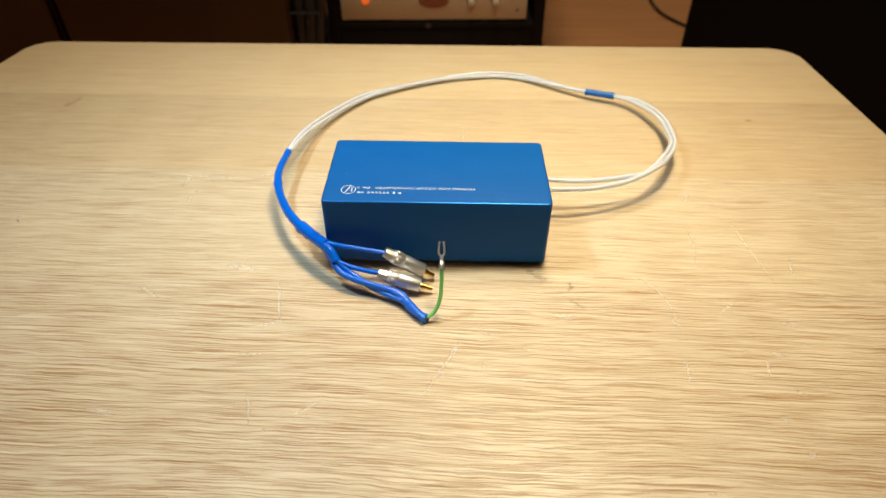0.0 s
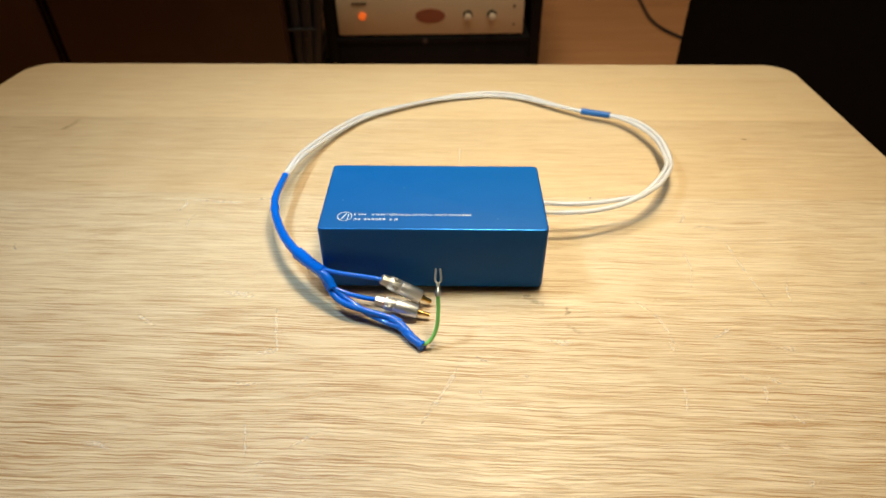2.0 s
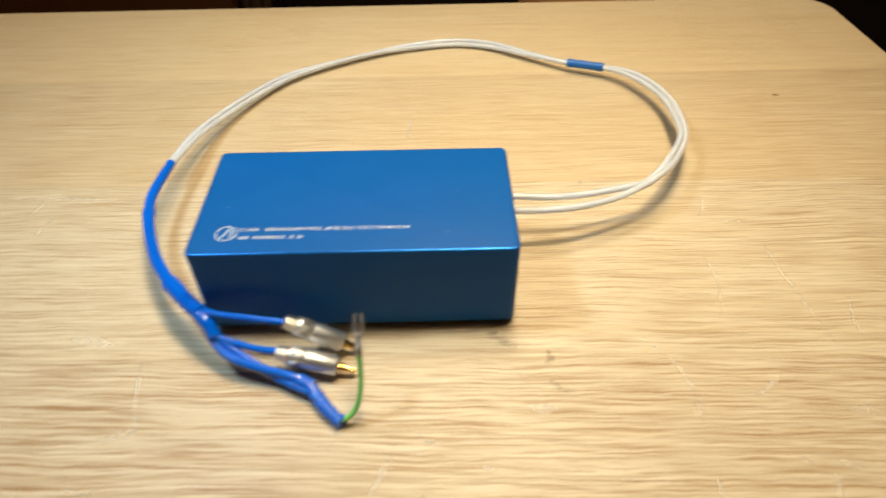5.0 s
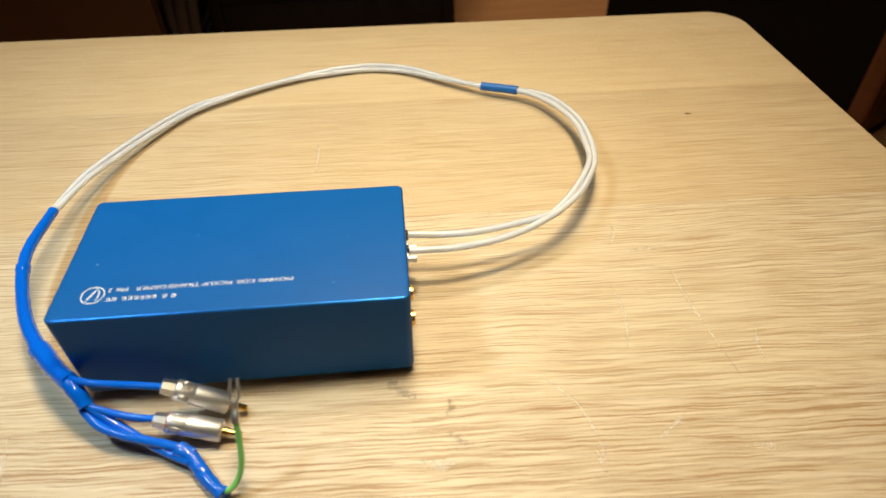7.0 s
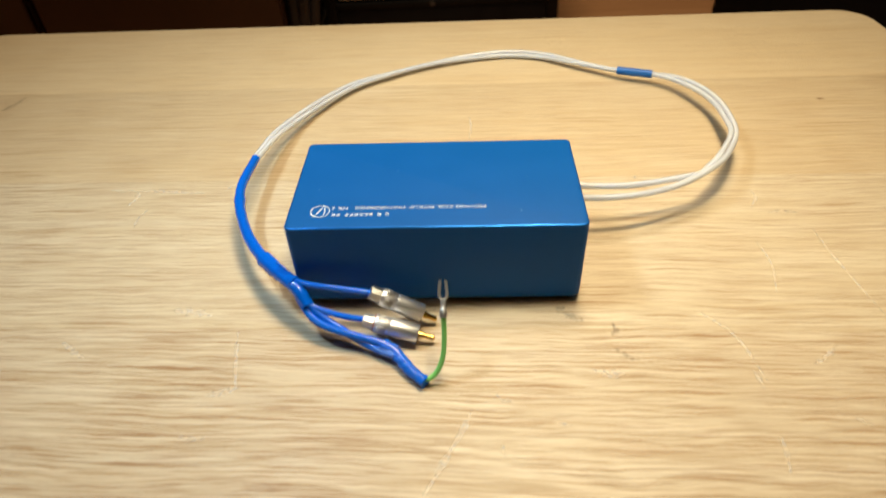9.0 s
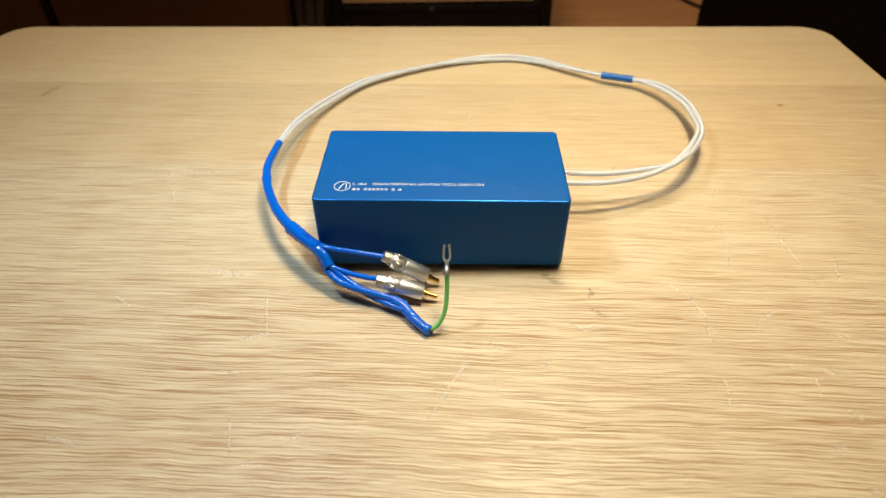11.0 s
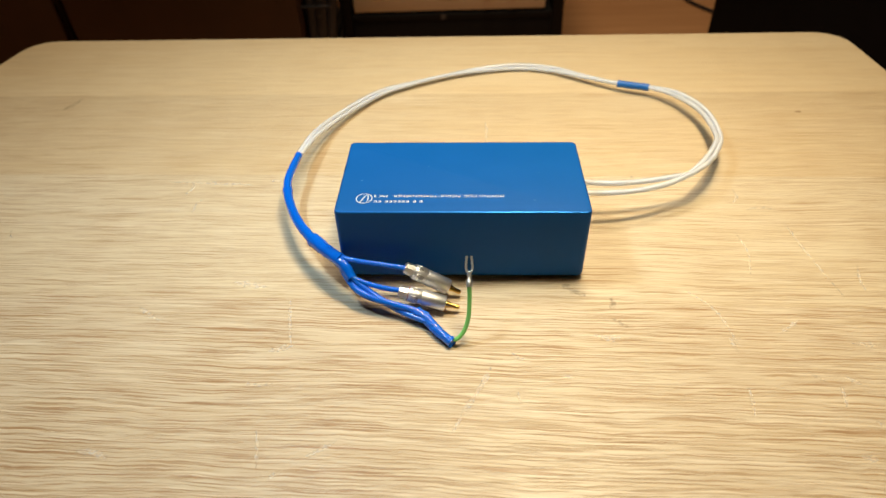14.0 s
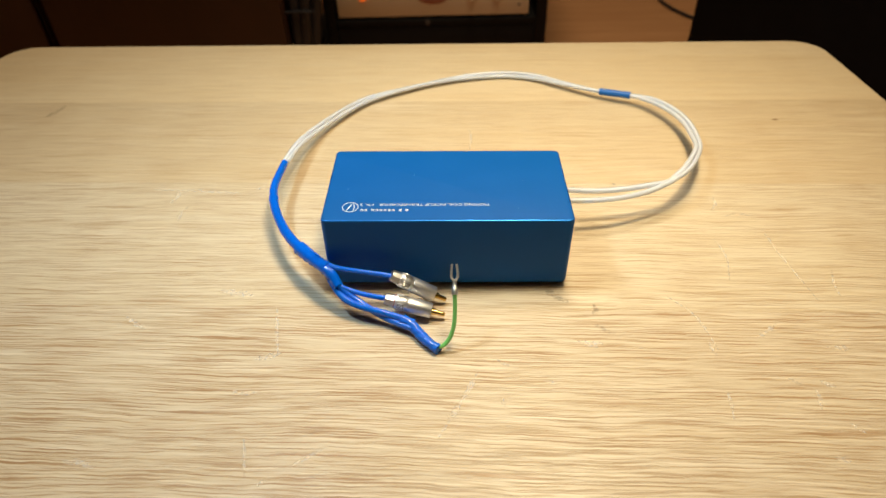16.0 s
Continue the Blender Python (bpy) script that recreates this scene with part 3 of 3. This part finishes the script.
    part("yellow_stripe", tube([p + Vector((0.0004, 0.0003, 0.00035)) for p in green[:26]], 0.0011, 10), YELLOW_WIRE, wire)
    way = Vector((0.0, 0.0140, 0.0120)).normalized()
    base = Vector((0.0040, -0.0440, 0.3660))
    fork = part("spade_terminal", tube([base + way * d for d in (0, 0.0012, 0.0038, 0.0050, 0.0072, 0.0090)], lambda u: 0.0019 if u < 0.55 else 0.0013, 14), BRIGHT, cable, "tinned fork terminal")
    for s in (-1, 1):
        p = base + way * 0.0082
        prong = smooth_path([tuple(p), tuple(p + way * 0.0022 + Vector((s * 0.0017, 0, 0))), tuple(p + way * 0.0050 + Vector((s * 0.0019, 0, 0))), tuple(p + way * 0.0105 + Vector((s * 0.0014, 0, 0)))], 5)
        part("prong", tube(prong, 0.00075, 10), BRIGHT, fork)
    phono_plug(cable, (-0.0375, -0.0128, 0.3545), (-0.0100, -0.0150, 0.3385), 1)
    phono_plug(cable, (-0.0415, -0.0238, 0.3440), (-0.0115, -0.0285, 0.3365), 2)
    return cable


audio_cable()


# ---- the back of the room ----
def amplifier_rack():
    rack = thing("equipment_rack", "black wooden equipment rack standing on the floor", "rack", (0, RACK_Y, 0))
    for x in (-0.276, 0.190):
        part("side_panel", block(x, x + 0.024, 0, 0.42, 0.036, 0.62, 0.002), BLACK_PANEL, rack)
    part("bottom_drawer", block(-0.2515, 0.1895, 0.002, 0.40, 0.036, 0.1005, 0.003), BLACK_PANEL, rack)
    part("shelf", block(-0.2515, 0.1895, 0, 0.41, 0.101, 0.115, 0.002), BLACK_PANEL, rack)
    part("top_board", block(-0.28, 0.218, -0.004, 0.42, 0.6205, 0.645, 0.003), BLACK_PANEL, rack)
    part("back_panel", block(-0.2515, 0.1895, 0.402, 0.415, 0.036, 0.62), BLACK_PANEL, rack)
    part("plate", oriented(turned([(0, 0.006), (0.001, 0.0055)], 16), (-0.049, 0, 0.108), (-0.049, -1, 0.108)), SLOT, rack)
    for x in (-0.26, 0.2):
        for y in (0.05, 0.38):
            part("foot", oriented(turned([(0, 0.016), (0.0355, 0.018)], 16), (x, y, 0), (x, y, 1)), BLACK_PANEL, rack)

    amp = thing("amplifier", "champagne-fronted hi-fi amplifier with an orange indicator", "amplifier", (-0.036, RACK_Y + 0.004, 0.1155))
    top = 0.0885
    part("front_panel", block(-0.2095, 0.2095, 0, 0.0118, 0.0055, top, 0.0015), CREAM, amp, "champagne aluminium front panel")
    part("chassis", block(-0.2, 0.2, 0.012, 0.34, 0.006, top - 0.004, 0.002), CREAM, amp, "champagne metal chassis")
    for x in (-0.17, 0.17):
        for y in (0.05, 0.3):
            part("foot", oriented(turned([(0, 0.012), (0.0058, 0.012)], 16), (x, y, 0), (x, y, 1)), BASE_BLACK, amp)
    # what stands on the chassis
    for x, r in ((-0.190, 0.010), (-0.158, 0.012), (-0.096, 0.013), (-0.020, 0.013), (0.114, 0.013), (0.186, 0.012)):
        base = oriented(turned([(0, r), (0.018, r), (0.020, r * 0.9), (0.055, r * 0.85), (0.064, r * 0.5)], 20), (x, 0.034, top - 0.004), (x, 0.034, 1))
        part("valve", base, BLACK_PANEL, amp, "black valve cover")
    part("output_transformer", block(-0.142, -0.112, 0.040, 0.12, top - 0.004, top + 0.06, 0.003), IVORY, amp, "ivory transformer cover")
    part("rear_cover", block(-0.075, 0.165, 0.090, 0.30, top - 0.004, top + 0.07, 0.004), CREAM, amp)

    part("indicator", oriented(turned([(0, 0.0085), (0.003, 0.0085), (0.0042, 0.006)], 20), (-0.153, 0, 0.049), (-0.153, -1, 0.049)), ORANGE_LIGHT, amp, "lit orange indicator")
    part("switch_slot", block(-0.175, -0.141, -0.0012, 0, 0.0745, 0.0785, 0.0005, 1), SLOT, amp)
    oval = turned([(0, 1.0), (0.0018, 0.97)], 32)
    oval.transform(Matrix.Diagonal((1, 0.034, 0.0165, 1)))
    part("badge", oriented(oval, (0.0, 0, 0.0475), (0.0, -1, 0.0475)), BADGE, amp, "red-brown oval badge")
    for x in (0.084, 0.138):
        lever = part("lever_switch", oriented(turned([(0, 0.0105), (0.003, 0.0105), (0.0034, 0.006)], 20), (x, 0, 0.049), (x, -1, 0.049)), SLOT, amp)
        part("lever", oriented(turned([(0, 0.004), (0.016, 0.0060), (0.024, 0.0085), (0.030, 0.0075), (0.032, 0.003)], 18), (x, -0.002, 0.049), (x, -0.022, 0.052)), IVORY, lever, "ivory lever")
    for z in (0.026, 0.067):
        part("screw", oriented(turned([(0, 0.003), (0.0012, 0.0026)], 12), (0.188, 0, z), (0.188, -1, z)), SLOT, amp)


amplifier_rack()


def dark_cabinet(name, x0, x1, y, depth, label):
    ob = thing(name, label, "cabinet", (0, y, 0))
    part("carcass", block(x0, x1, 0.018, depth, 0.0, 0.72, 0.003), DARK_WOOD, ob)
    part("front_panel", block(x0 + 0.002, x1 - 0.002, 0, 0.0178, 0.012, 0.715, 0.004), DARK_WOOD, ob)
    part("plinth", block(x0 + 0.01, x1 - 0.01, 0.006, 0.0176, 0, 0.0118), BLACK_PANEL, ob)


dark_cabinet("wooden_cabinet", -0.822, -0.338, 0.97, 0.4, "dark walnut cabinet with a plain front")
dark_cabinet("wooden_cabinet", -1.36, -0.846, 0.98, 0.4, "dark walnut cabinet standing beside its twin")


def cable_bundle():
    ob = thing("cable_bundle", "thick black cables hanging down beside the rack", "cables", (0, 0, 0))
    for top, low, y, r in ((-0.312, -0.323, 1.0, 0.013), (-0.276, -0.308, 1.0, 0.013), (-0.246, -0.292, 1.012, 0.013), (-0.262, -0.302, 1.03, 0.011)):
        line = smooth_path([(top, y, 0.62), (top * 0.7 + low * 0.3, y, 0.36), (top * 0.35 + low * 0.65, y, 0.19), (low, y, 0.08), (low - 0.002, y + 0.02, r + 0.004), (low, y + 0.2, r), (low - 0.01, y + 0.4, r)], 8)
        part("black_cable", tube(line, r, 12), CABLE_BLACK, ob)
    part("cable_tie", tube([Vector((-0.335 + 0.06 * u, 0.984, 0.172)) for u in (0, 0.5, 1)], 0.003, 8), CABLE_BLACK, ob)
    part("plug_tip", block(-0.304, -0.299, 0.984, 0.988, 0.150, 0.155, 0.001, 1), SLOT, ob, "small dull metal plug tip")


cable_bundle()


def loudspeaker():
    a, b = Vector((0.525, 1.06)), Vector((0.79, 0.62))
    turn = math.degrees(math.atan2((b - a).y, (b - a).x))
    w = (b - a).length
    ob = thing("loudspeaker", "large loudspeaker with a black cloth grille and wooden cabinet", "loudspeaker", (a.x, a.y, 0), turn)
    part("cabinet", block(0.004, w + 0.03, 0.022, 0.42, 0.02, 0.95, 0.006), RED_WOOD, ob, "red-brown wooden cabinet")
    part("grille", block(0, w, 0, 0.0218, 0.014, 0.93, 0.008), BLACK_CLOTH, ob, "black cloth grille")
    part("frame_edge", block(w + 0.001, w + 0.031, -0.012, 0.0215, 0.014, 0.94, 0.008, 3), RED_WOOD, ob)
    part("plinth", block(0.01, w + 0.02, 0.01, 0.4, 0, 0.0198), BLACK_PANEL, ob)
    side = thing("wooden_chest", "red-brown wooden chest in the shade beside the loudspeaker", "chest", (b.x + 0.035, b.y - 0.05, 0), turn)
    part("body", block(0.02, 0.6, 0, 0.4, 0.0, 0.6, 0.006), RED_WOOD, side)


loudspeaker()


def floor_cable():
    ob = part("floor_cable", tube(smooth_path([(0.56, 1.95, 0.006), (0.592, 1.72, 0.006), (0.585, 1.5, 0.006), (0.605, 1.4, 0.006), (0.66, 1.3, 0.006)], 8), 0.004, 10), CABLE_BLACK)
    tagged(ob, "black cable lying on the wooden floor", "cable")


floor_cable()
